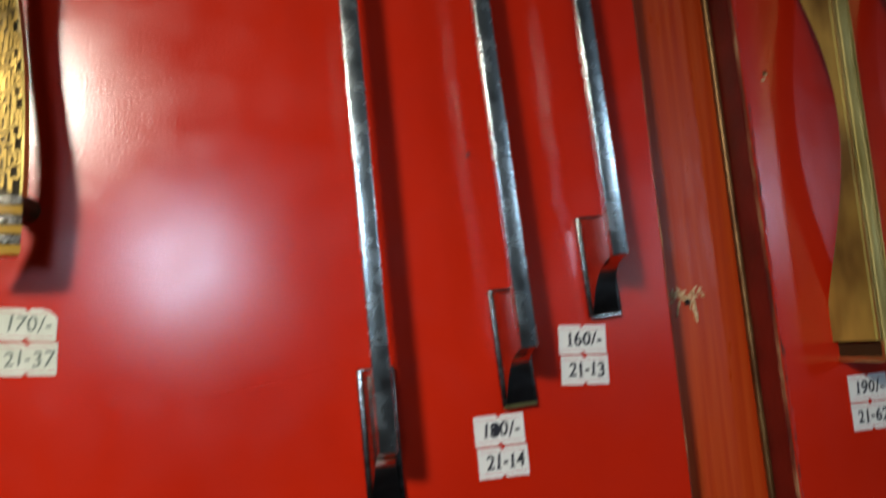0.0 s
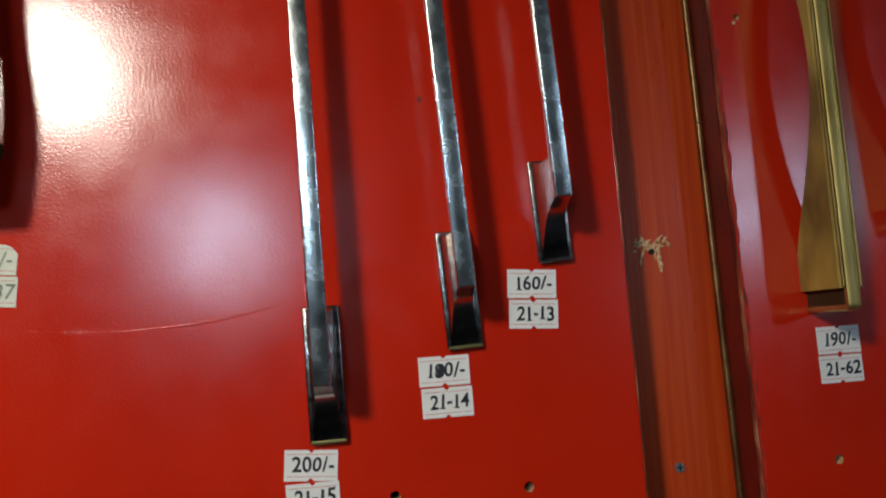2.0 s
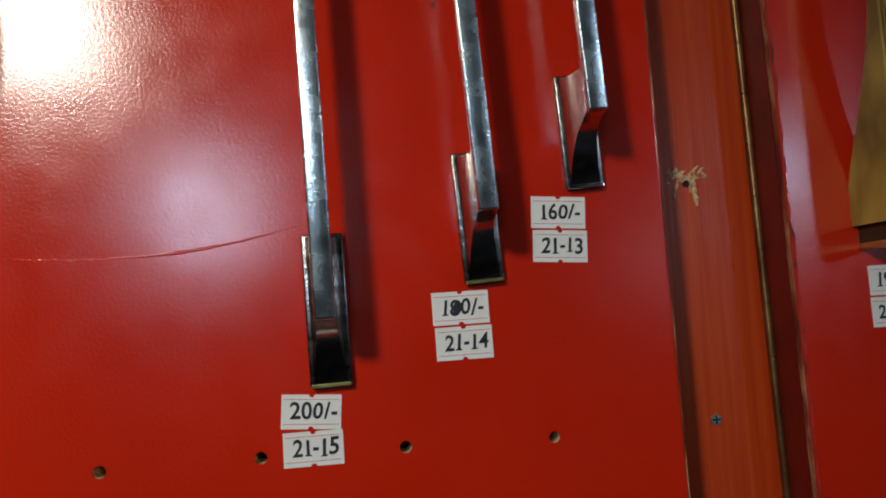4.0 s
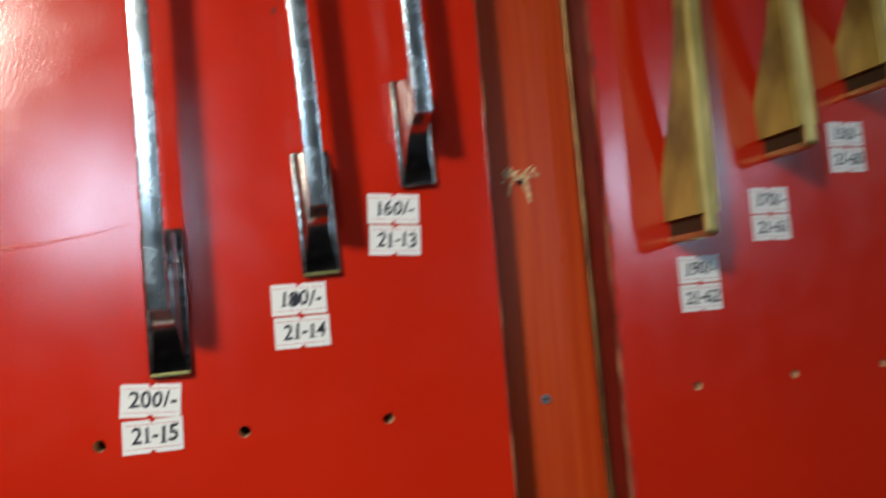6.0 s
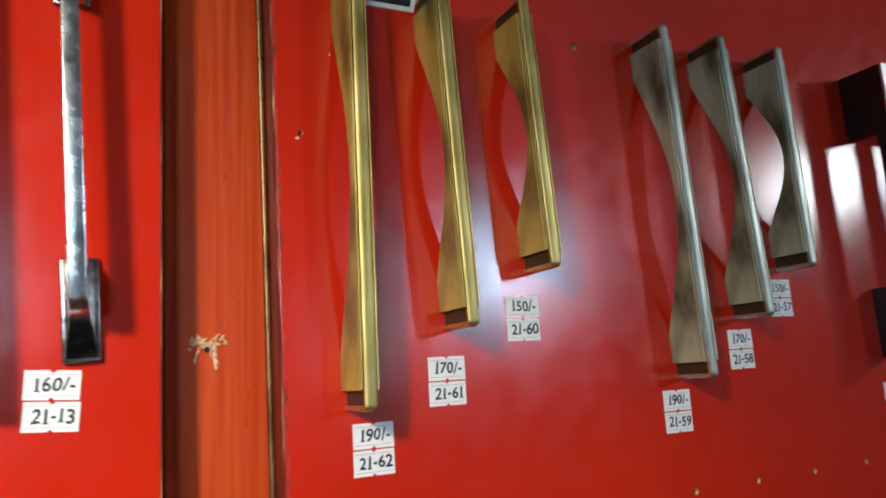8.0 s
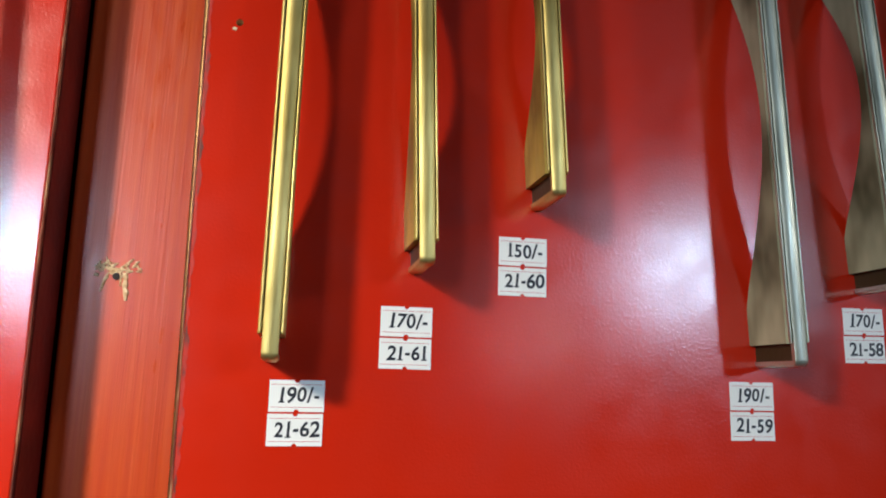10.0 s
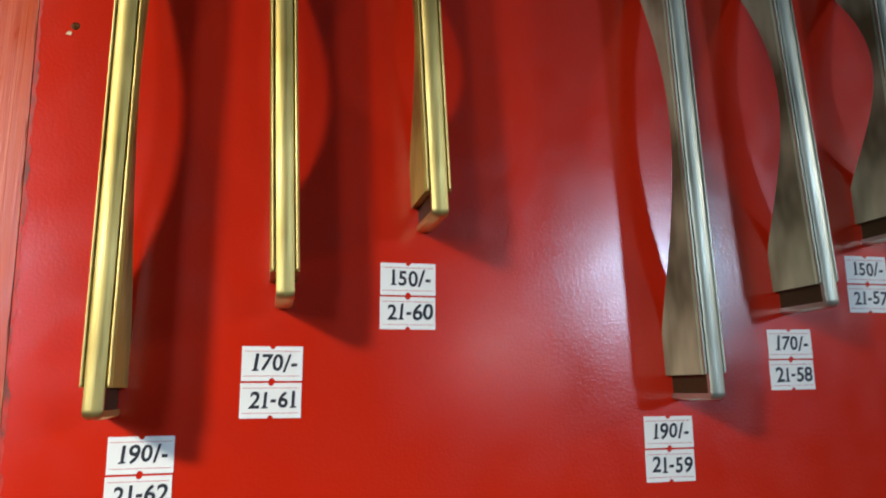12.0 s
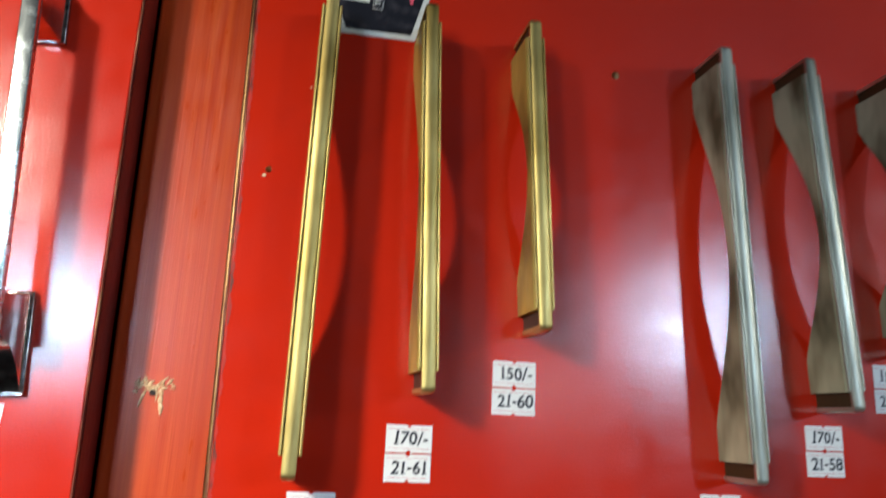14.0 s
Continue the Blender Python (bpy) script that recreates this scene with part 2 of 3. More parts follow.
# ---- structure ----
def drilled(bm, holes, thick):
    """Cuts round holes (x, z, radius) into a board."""
    me = bpy.data.meshes.new("cut")
    bm.to_mesh(me)
    bm.free()
    board = new("cut", me)
    cb = bmesh.new()
    for x, z, r in holes:
        rod(cb, (x, -0.01, z), (x, 0.012, z), r, seg=18)
    cm = bpy.data.meshes.new("cutter")
    cb.to_mesh(cm)
    cb.free()
    cutter = new("cutter", cm)
    mod = board.modifiers.new("cut", "BOOLEAN")
    mod.operation, mod.object, mod.solver = "DIFFERENCE", cutter, "EXACT"
    got = bpy.data.meshes.new_from_object(board.evaluated_get(bpy.context.evaluated_depsgraph_get()))
    bpy.data.objects.remove(board), bpy.data.objects.remove(cutter)
    out = bmesh.new()
    out.from_mesh(got)
    return out


def ragged_strip(x0, x1, y0, y1, z0, z1, seed, wob, step=0.004):
    """A long upright strip whose outer edge is chipped."""
    rnd = random.Random(seed)
    rings, z, w = [], z0, 0.0
    while z <= z1:
        w = 0.6 * w + rnd.uniform(-wob, wob)
        rings.append([(x0 + w, y0, z), (x1, y0, z), (x1, y1, z), (x0 + w * 0.5, y1, z)])
        z += step
    return loft(rings)


def lean(bm, k, x0=-9.0, x1=9.0):
    """Slants the upright edges that lie between x0 and x1: the boards hang a little askew."""
    for v in bm.verts:
        if x0 < v.co.x < x1:
            v.co.x -= k * (v.co.z - 1.5)
    return bm


Z0, Z1 = 0.85, 1.95
LEAN_L, LEAN_R, LEAN_H = 0.016, 0.019, 0.021
left_board = thing("display_board", LEFT, "glossy red laminate display board drilled with screw holes", "board", kind="structure")
left_holes = [(-0.103, 1.402, 0.0022), (-0.050, 1.403, 0.0022), (0.0, 1.4033, 0.0022), (0.054, 1.4032, 0.0021), (-0.099, 1.6718, 0.0019)]
part("panel", drilled(lean(block(-1.2, 0.1012, 0, 0.023, Z0, Z1, bevel=0.0006), LEAN_L, x0=0), left_holes, 0.023), red, left_board)
part("edge_band", lean(ragged_strip(0.1013, 0.1017, 0.0003, 0.0022, Z0, Z1, 3, 0.00018), LEAN_L), raw, left_board, "chipped raw board edge")
part("side_edge", lean(block(0.1013, 0.1022, 0.0024, 0.023, Z0, Z1), LEAN_L), edge_red, left_board, "dark red board edge, shade mixed into its colour")

right_board = thing("display_board", RIGHT, "glossy red laminate cupboard door drilled with screw holes", "board", kind="structure")
R0 = on_right(0.1541)
right_holes = [(on_right(0.192 + 0.0513 * k), 1.4037 + 0.00103 * k, 0.0021) for k in range(9)] + [(on_right(0.1645), 1.603, 0.0015), (on_right(0.336), 1.676, 0.0022), (on_right(0.535), 1.678, 0.0018)]
part("panel", drilled(lean(block(R0, 1.35, 0, 0.018, Z0, Z1, bevel=0.0006), LEAN_R, x1=0.5), right_holes, 0.018), red, right_board)
part("edge_band", lean(ragged_strip(R0 - 0.0006, R0 - 0.0001, 0.0003, 0.0024, Z0, Z1, 8, 0.0004), LEAN_R), raw, right_board, "chipped raw board edge")
part("edge_stain", lean(ragged_strip(R0 + 0.0014, R0 + 0.0003, -0.00006, 0.0004, Z0, Z1, 21, 0.0006, 0.0016), LEAN_R), edge_stain, right_board, "dark glue stain along chipped edge")
part("side_edge", lean(block(R0 - 0.0010, R0 - 0.0001, 0.0026, 0.018, Z0, Z1), LEAN_R), edge_red, right_board, "dark red board edge, shade mixed into its colour")



def liners(board, holes):
    """The bare bore of each screw hole, closed by a disc coloured as its inner shade."""
    for x, z, r in holes:
        rings = []
        for y, q in ((0.0004, 0.97), (0.011, 0.97)):
            rings.append([(x + q * r * math.cos(radians(a)), y, z + q * r * math.sin(radians(a))) for a in range(0, 360, 20)])
        part("bore", loft(rings, closed=False), bare, board, "bare bored wood")
        part("bore_end_shade", rod(bmesh.new(), (x, 0.0108, z), (x, 0.0114, z), r * 0.97, seg=18), dark, board)


liners(left_board, left_holes)
liners(right_board, right_holes)

post = thing("wooden_post", pose(0, 0.354, 0), "orange-red varnished wooden post between two boards", "post", kind="structure")
part("plank", lean(block(0.1030, 0.1560, 0, 0.03, Z0, Z1, bevel=0.0018, seg=3), LEAN_L), wood, post)
# sheet added in black for the shade of the gap beside the post
part("gap_shade", lean(block(0.085, 0.170, 0.031, 0.04, Z0, Z1), LEAN_L), dark, post, "dark sheet behind the post, coloured as gap shade")

hinge = thing("piano_hinge", pose(0.1510, 0.3508, 0), "long tarnished brass piano hinge between post and door", "hinge")
kz = 1.25
while kz < 1.80:
    bm = rod(bmesh.new(), (0, 0, kz + 0.0002), (0, 0, kz + 0.0216), 0.0017, seg=14)
    part("knuckle", lean(bm, LEAN_H), hinge_metal, hinge, smooth=40)
    kz += 0.022
part("pin", lean(rod(bmesh.new(), (0, 0, 1.25), (0, 0, 1.80), 0.0012, seg=10), LEAN_H), hinge_metal, hinge)
part("leaf", lean(block(-0.0008, 0.0034, 0.0009, 0.0016, 1.25, 1.80), LEAN_H), hinge_metal, hinge)


def wall_with_openings(name, x0, x1, z0, z1, y0, y1, openings):
    """A wall in the x-z plane, built of blocks round its openings (x0, x1, z0, z1)."""
    bm = bmesh.new()
    x = x0
    for a, b, c, d in sorted(openings):
        box(bm, x, a, y0, y1, z0, z1)
        box(bm, a, b, y0, y1, z0, c)
        box(bm, a, b, y0, y1, d, z1)
        x = b
    box(bm, x, x1, y0, y1, z0, z1)
    return tagged(finish(name, bm, plaster), "plain plastered wall of the shop", "wall", kind="structure")


wall_with_openings("wall_north", -2.2, 3.2, 0, 2.8, 0.40, 0.55, [])
wall_with_openings("wall_south", -2.2, 3.2, 0, 2.8, BACK - 0.15, BACK, [(1.25, 1.39, 1.59, 1.73), (1.91, 2.21, 1.85, 2.15)])
tagged(finish("wall_west", block(-2.35, -2.2, BACK - 0.15, 0.55, 0, 2.8), plaster), "plain plastered wall of the shop", "wall", kind="structure")
tagged(finish("wall_east", block(3.2, 3.35, BACK - 0.15, 0.55, 0, 2.8), plaster), "plain plastered wall of the shop", "wall", kind="structure")
tagged(finish("floor", block(-2.35, 3.35, BACK - 0.15, 0.55, -0.1, 0), floor_stone), "grey stone floor of the shop", "floor", kind="structure")
tagged(finish("ceiling", block(-2.35, 3.35, BACK - 0.15, 0.55, 2.8, 2.9), plaster), "plain plastered ceiling of the shop", "ceiling", kind="structure")


# ---- handles ----
def hung(board, x, z_bottom, x_top, z_top):
    """The pose of a handle's lower end on a board, leaning as it hangs, and its length."""
    d = Vector((x_top - x, 0, z_top - z_bottom))
    return board @ Matrix.Translation((x, 0, z_bottom)) @ pose(0, 0, 0, 0, math.degrees(math.atan2(d.x, d.z)), 0), d.length


def chrome_handle(m, length, foot, label, toe):
    """A flat bar on two flared feet, each on a bevelled plate with a worn toe."""
    h = thing("cabinet_handle", m, label, "handle", "chrome bar handles")
    half, stem, depth, tip = 0.0074, 0.0034, 0.0225, 0.0235
    for turned in (False, True):
        rings = []
        for k in range(25):
            s = (k / 24) ** 1.6
            w = stem + (half - 0.0015 - stem) * (1 - s) ** 3.6
            lo = 0.0009 + (tip - 0.0009) * (0.72 * (1 - (1 - s) ** 4.5) + 0.28 * s)
            hi = foot - 0.0008 - 0.0025 * (1 - (1 - s) ** 3)
            y = -0.0026 - (depth - 0.0015) * s
            rings.append([(-w, y, lo), (w, y, lo), (w, y, hi), (-w, y, hi)])
        if turned:
            rings = [[(-x, y, length - z) for x, y, z in r] for r in rings]

        def up(z0, z1):
            return (length - z1, length - z0) if turned else (z0, z1)

        part("base_plate", block(-half, half, -0.0027, 0, *up(0.0, foot), bevel=0.0007, seg=3), plate_metal, h, "tarnished bevelled base plate", smooth=35)
        part("toe", block(-half + 0.0005, half - 0.0005, -0.0031, -0.0006, *up(-0.0003, 0.0011), bevel=0.0003), toe, h, "worn toe of the foot")
        part("foot", loft(rings), clean_chrome, h, smooth=35)
    bar = block(-0.0035, 0.0035, -0.0258, -0.0214, tip - 0.0004, length - tip + 0.0004, bevel=0.0007, seg=3)
    part("bar", bar, chrome, h, smooth=35)
    return h


for xb, zb, xt, foot, zt, price in ((-0.0250, 1.4262, -0.0345, 0.0535, 1.6915, "longest"), (0.0310, 1.4602, 0.0162, 0.0480, 1.6930, "middle-sized"), (0.0710, 1.4940, 0.0595, 0.0430, 1.6932, "shortest")):
    m, length = hung(LEFT, xb, zb, xt, zt)
    chrome_handle(m, length, foot, price + " worn chrome bar handle on flared feet, on red board", clean_chrome if price == "shortest" else rim_metal)


def arch_handle(m, length, face, side, label, group):
    """A bent flat strip round a wider body that is arched away from the board."""
    h = thing("cabinet_handle", m, label, "handle", group)
    D, t, w, bw = 0.0278, 0.0026, 0.0029, 0.0047
    # strip: up the front, round the corners and back to the board
    path = [(0.0, 0.0)]
    r = 0.003
    for k in range(6):
        a = radians(90 * k / 5)
        path.append((D - r + r * math.sin(a), r - r * math.cos(a)))
    path += [(y, length - z) for y, z in reversed(path)]
    rings = []
    for k, (y, z) in enumerate(path):
        inner = (min(y, D - t), min(max(z, t), length - t))
        if k in (0, len(path) - 1):
            inner = (y, t if k == 0 else length - t)
        low = (y + (inner[0] - y) * 0.3, z + (inner[1] - z) * 0.3)
        rings.append([(-w, -low[0], low[1]), (-w * 0.62, -y, z), (w * 0.62, -y, z), (w, -low[0], low[1]), (w, -inner[0], inner[1]), (-w, -inner[0], inner[1])])
    bm = loft(rings)
    part("strip", bm, face, h, smooth=40)
    # body
    gap, G, n = 0.0095, 0.0212, 48
    f = 0.016 / (length - 0.019)
    rings = []
    for k in range(n + 1):
        s = k / n
        z = gap + (length - 2 * gap) * s
        q = min(max((s - f) / (1 - 2 * f), 0), 1)
        back = G * math.sin(math.pi * q) ** 1.15 if 0 < q < 1 else 0.0
        front = D - 0.0014
        lip = front - 0.0016
        rings.append([(-bw, -back, z), (bw, -back, z), (bw, -lip, z), (bw - 0.0005, -front + 0.0008, z), (w + 0.0006, -front, z), (w + 0.0002, -front + 0.0011, z), (-w - 0.0002, -front + 0.0011, z), (-w - 0.0006, -front, z), (-bw + 0.0005, -front + 0.0008, z), (-bw, -lip, z)])
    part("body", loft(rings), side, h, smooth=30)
    for side_x in (-1, 1):
        x0, x1 = sorted((side_x * (w + 0.0006), side_x * (bw - 0.0004)))
        part("lip", block(x0, x1, -D + 0.0008, -D + 0.0022, gap + 0.0003, length - gap - 0.0003, bevel=0.0003), face, h, "bright front lip")
    for z0, z1 in ((t - 0.0002, gap + 0.0002), (length - gap - 0.0002, length - t + 0.0002)):
        # dark colour stands in for the shade of this recess
        part("web", block(-0.0021, 0.0021, -(D - t) + 0.0002, 0, z0, z1), patina_shade, h, "recessed web with its shade in a dark colour")
    return h


for xb, zb, xt, zt in ((0.1870, 1.4670, 0.1864, 1.6862), (0.2412, 1.5043, 0.2326, 1.6855), (0.2920, 1.5345, 0.2830, 1.6850)):
    m, length = hung(RIGHT, on_right(xb), zb, on_right(xt), zt)
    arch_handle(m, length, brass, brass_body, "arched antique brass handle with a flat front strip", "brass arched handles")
for xb, zb, xt, zt in ((0.3944, 1.4730, 0.3836, 1.6868), (0.4462, 1.5080, 0.4312, 1.6880), (0.4900, 1.5393, 0.4834, 1.6885)):
    m, length = hung(RIGHT, on_right(xb), zb, on_right(xt), zt)
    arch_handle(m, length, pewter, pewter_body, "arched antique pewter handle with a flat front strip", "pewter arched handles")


def black_handle(m, length, foot):
    h = thing("cabinet_handle", m, "square black handle with a brushed silver front strip", "handle", "black square handles")
    w, D = 0.0042, 0.032
    for z0, z1 in ((0, foot), (length - foot, length)):
        part("foot", block(-w, w, -D, 0, z0, z1, bevel=0.0004), black, h)
    part("bar", block(-w, w, -D, -D + 0.0085, foot, length - foot), black, h)
    part("front_strip", block(-w, w, -D - 0.0022, -D - 0.0001, 0, length, bevel=0.0004), silver, h, "brushed silver front strip")
    return h


for xb, zb, zt, foot in ((0.5885, 1.4800, 1.6885, 0.049), (0.640, 1.514, 1.6905, 0.045)):
    m, length = hung(RIGHT, on_right(xb), zb, on_right(xb - 0.004), zt)
    black_handle(m, length, foot)


def key_handle(m):
    """A waisted handle with a square meander in relief and banded ends."""
    h = thing("cabinet_handle", m, "waisted gold handle with greek-key relief and banded ends", "handle", "greek-key handles")
    L, D = 0.1600, 0.026

    def half(z):
        s = abs(z / L - 0.5) * 2
        return 0.0053 + 0.0021 * min(s / 0.78, 1) ** 2 + (0.0021 * max(0, (s - 0.78) / 0.22))

    def out(z):
        u = (z / L - 0.5) * 2
        return D - 0.0008 - 0.0030 * math.cos(math.pi * u / 0.65)

    def shift(z):
        u = (z / L - 0.5) * 2
        return 0.0034 * u ** 5 - 0.0024 * math.sin(math.pi * u) - 0.0006

    cap = 0.0200

    def span(z0, z1, grow, lift, n=28, thick=0.0065):
        rings = []
        for k in range(n + 1):
            z = z0 + (z1 - z0) * k / n
            w, y = half(z) + grow, out(z) + lift
            ring = []
            for j in range(9):
                u = -1 + 2 * j / 8
                ring.append((w * u + shift(z), -y + 0.0016 * u * u, z))
            ring += [(w * 0.7 + shift(z), -y + thick, z), (-w * 0.7 + shift(z), -y + thick, z)]
            rings.append(ring)
        return loft(rings)

    part("grip", span(cap, L - cap, -0.0008, 0.0, 40), patina_shade, h, "dark patinated grip", smooth=40)
    # rims along both sides
    for side in (-1, 1):
        rings = []
        for k in range(33):
            z = cap + (L - 2 * cap) * k / 32
            x, y = side * (half(z) - 0.0004) + shift(z), out(z) - 0.0014
            rings.append([(x - 0.0004, -y - 0.0006, z), (x + 0.0004, -y - 0.0006, z), (x + 0.0004, -y + 0.0045, z), (x - 0.0004, -y + 0.0045, z)])
        part("rim", loft(rings), brass_body, h, smooth=40)
    # meander
    spiral = ((-0.5, -0.5), (-0.5, 0.5), (0.5, 0.5), (0.5, -0.34), (-0.2, -0.34), (-0.2, 0.2), (0.2, 0.2), (0.2, -0.06))
    bm = bmesh.new()
    rows, pitch = 16, (L - 2 * cap - 0.002) / 16
    line = 0.00042

    def bar(p, q):
        (x0, z0), (x1, z1) = sorted((p, q))
        x0, x1 = min(x0, x1) - line, max(x0, x1) + line
        z0, z1 = min(z0, z1) - line, max(z0, z1) + line
        zc = (z0 + z1) / 2
        u = ((x0 + x1) / 2) / half(zc)
        y = -out(zc) + 0.0016 * u * u
        box(bm, x0 + shift(zc), x1 + shift(zc), y - 0.0007, y + 0.0006, z0, z1)

    def trace(xc, zc, wide, tall, flip, points):
        run = [(xc + flip * wide * a, min(max(zc + tall * b, cap + 0.001), L - cap - 0.001)) for a, b in points]
        lim = half(zc) * 0.88 - line
        run = [(min(max(x, -lim), lim), z) for x, z in run]
        for p, q in zip(run, run[1:]):
            bar(p, q)

    hook = ((-0.5, -0.62), (-0.5, 0.1), (0.4, 0.1), (0.4, 0.62))
    for r in range(rows):
        zc = cap + 0.001 + pitch * (r + 0.5)
        wide = half(zc)
        if r % 2 == 0:
            trace(0, zc, wide * 0.86, pitch * 0.86, 1 if r % 4 else -1, spiral)
            for c in (-1, 1):
                trace(c * wide * 0.68, zc, wide * 0.30, pitch * 0.95, c, hook)
        else:
            for c in (-1, 1):
                trace(c * wide * 0.52, zc, wide * 0.66, pitch * 0.80, c, spiral)
            trace(0, zc, wide * 0.16, pitch * 0.9, 1 if r % 4 == 1 else -1, hook)
    part("meander_relief", bm, gold, h, "raised gold square meander")
    # banded ends
    for low in (True, False):
        z = 0.0
        for k, (tall, material, grow) in enumerate(((0.0035, enamel, 0.0004), (0.0033, glitter, 0.0001), (0.0033, enamel, 0.0003), (0.0033, glitter, 0.0001), (0.0033, enamel, 0.0002), (0.0033, glitter, 0.0))):
            a, b = (z, z + tall - 0.0004) if low else (L - z - tall + 0.0004, L - z)
            part("band", span(a, b, grow, 0.0006, 3, 0.008), material, h, smooth=40)
            z += tall
        a, b = (0.0003, cap + 0.0003) if low else (L - cap - 0.0003, L - 0.0003)
        part("core", span(a, b, -0.0009, -0.0004, 6, 0.007), patina_shade, h, "dark patinated end core", smooth=40)
        zc = cap if low else L - cap
        part("stem", rod(bmesh.new(), (0, -out(zc) + 0.004, zc), (0, 0, zc), 0.0042, 0.0050), patina_shade, h, smooth=40)
    return h


m, length = hung(LEFT, -0.1533, 1.5265, -0.1526, 1.6865)
copy_thing(key_handle(m), m @ Matrix.Translation((-0.0595, 0, 0.0005)))


# ---- price tags ----
TW, TH = 0.0207, 0.0119


def tag_outline(w, h, notch=0.0010, torn=None):
    pts = [(-w / 2, -h / 2)]
    pts += [(-notch * math.cos(radians(a)), -h / 2 + notch * math.sin(radians(a))) for a in range(0, 181, 30)]
    pts += [(w / 2, -h / 2)]
    pts += [(w / 2, h / 2)] if not torn else [(w / 2, h / 2 - torn), (w / 2 - torn * 0.7, h / 2 - torn * 0.25), (w / 2 - torn * 1.5, h / 2)]
    pts += [(notch * math.cos(radians(a)), h / 2 - notch * math.sin(radians(a))) for a in range(0, 181, 30)]
    pts += [(-w / 2, h / 2)]
    return pts


def writing(text, size, bold=0.00022):
    """Upright writing in the x-z plane, centred, facing -y."""
    cu = bpy.data.curves.new("writing", "FONT")
    cu.body, cu.size, cu.align_x, cu.align_y, cu.offset, cu.extrude, cu.resolution_u = text, size, "CENTER", "CENTER", bold, 0.00003, 3
    cu.space_character = 1.08
    tmp = bpy.data.objects.new("writing", cu)
    scene.collection.objects.link(tmp)
    me = bpy.data.meshes.new_from_object(tmp.evaluated_get(bpy.context.evaluated_depsgraph_get()))
    bpy.data.objects.remove(tmp)
    bm = bmesh.new()
    bm.from_mesh(me)
    bmesh.ops.rotate(bm, verts=bm.verts, cent=(0, 0, 0), matrix=Matrix.Rotation(radians(90), 3, "X"))
    return bm


def price_tag(board, x, z, text, tilt, pale=False, torn=None, blot=None, shift=0.0):
    """One paper sticker, its middle at x and z on a board."""
    m = board @ Matrix.Translation((x, -0.0001, z)) @ pose(0, 0, 0, 0, -tilt, 0)
    words = "aged" if pale else "white"
    t = thing("price_tag", m, words + " paper price sticker, handwritten " + text, "price tag", "price tags")
    sheet = part("paper", prism(tag_outline(TW, TH, torn=torn), 0, -0.00018), old_paper if pale else paper, t)
    for s in (-1, 1):
        zz = s * (TH / 2 - 0.0017)
        part("printed_line", block(-TW / 2 + 0.0008, TW / 2 - 0.0008, -0.00026, -0.00017, zz - 0.00009, zz + 0.00009), line_ink, sheet)
    rnd = random.Random(text)
    advance = {"1": 0.0030, "-": 0.0026, "/": 0.0024}
    line = sum(advance.get(c, 0.0039) for c in text)
    x = -line / 2 + 0.0009 + shift
    for c in text:
        wide = advance.get(c, 0.0039)
        size = 0.0085 * rnd.uniform(0.93, 1.05)
        bm = writing(c, size, 0.00004 if pale else 0.00017)
        if c == "1":
            foot = min(v.co.z for v in bm.verts)
            mid = sum(v.co.x for v in bm.verts) / len(bm.verts)
            if not pale:
                box(bm, mid - 0.0012, mid + 0.0013, -0.00003, 0.00003, foot, foot + 0.00055)
        lean = 0.06 + rnd.uniform(-0.08, 0.08)
        tip = 0.0005 if c == "-" and text.startswith("2") else rnd.uniform(-0.0003, 0.0003)
        drop = 0.0002 if c == "-" and text[-1] == "-" else tip
        squeeze = 0.8 if c == "-" else rnd.uniform(0.82, 0.95)
        bmesh.ops.transform(bm, verts=bm.verts, matrix=Matrix(((squeeze, 0, lean, x + wide / 2), (0, 1, 0, -0.00026), (rnd.uniform(-0.03, 0.06), 0, 0.95, drop), (0, 0, 0, 1))))
        part("digit", bm, pale_ink if pale else ink, sheet)
        x += wide
    if blot is not None:
        bb = bmesh.new()
        bmesh.ops.create_uvsphere(bb, u_segments=16, v_segments=8, radius=1.0, matrix=Matrix.LocRotScale((blot, -0.00028, 0.0), Euler((0, radians(12), 0)), (0.0015, 0.00008, 0.0028)))
        part("ink_blot", bb, ink, sheet, "scribbled-over black digit")
    return t


def tag_pair(board, x, z, price, code, tilts=(0, 0), slip=0.0, **k):
    """x, z: the upper left corner of the upper sticker."""
    low = {a: b for a, b in k.items() if a == "pale"}
    price_tag(board, x + TW / 2, z - TH / 2, price, tilts[0], **k)
    price_tag(board, x + TW / 2 + slip, z - TH * 1.5 - 0.0007, code, tilts[1], **low)


tag_pair(LEFT, 0.0500, 1.4910, "160/-", "21-13", (-2.5, -2.5))
tag_pair(LEFT, 0.0115, 1.4573, "180/-", "21-14", (1.3, 1.3), 0.0008, blot=-0.0012)
tag_pair(LEFT, -0.0428, 1.4236, "200/-", "21-15", (-3.2, 1.0), 0.0004)
tag_pair(LEFT, -0.1632, 1.5098, "170/-", "21-37", (-4.5, -3), 0.0, pale=True, torn=0.0035)
for x, z, price, code, tilt in ((0.1872, 1.4608, "190/-", "21-62", 1.0), (0.2279, 1.4910, "170/-", "21-61", 0.6), (0.2755, 1.5225, "150/-", "21-60", 0.6),
                                (0.3788, 1.4667, "190/-", "21-59", 0.8), (0.4361, 1.5016, "170/-", "21-58", 1.5), (0.4773, 1.5343, "150/-", "21-57", 1.0)):
    tag_pair(RIGHT, on_right(x), z, price, code, (tilt, tilt))


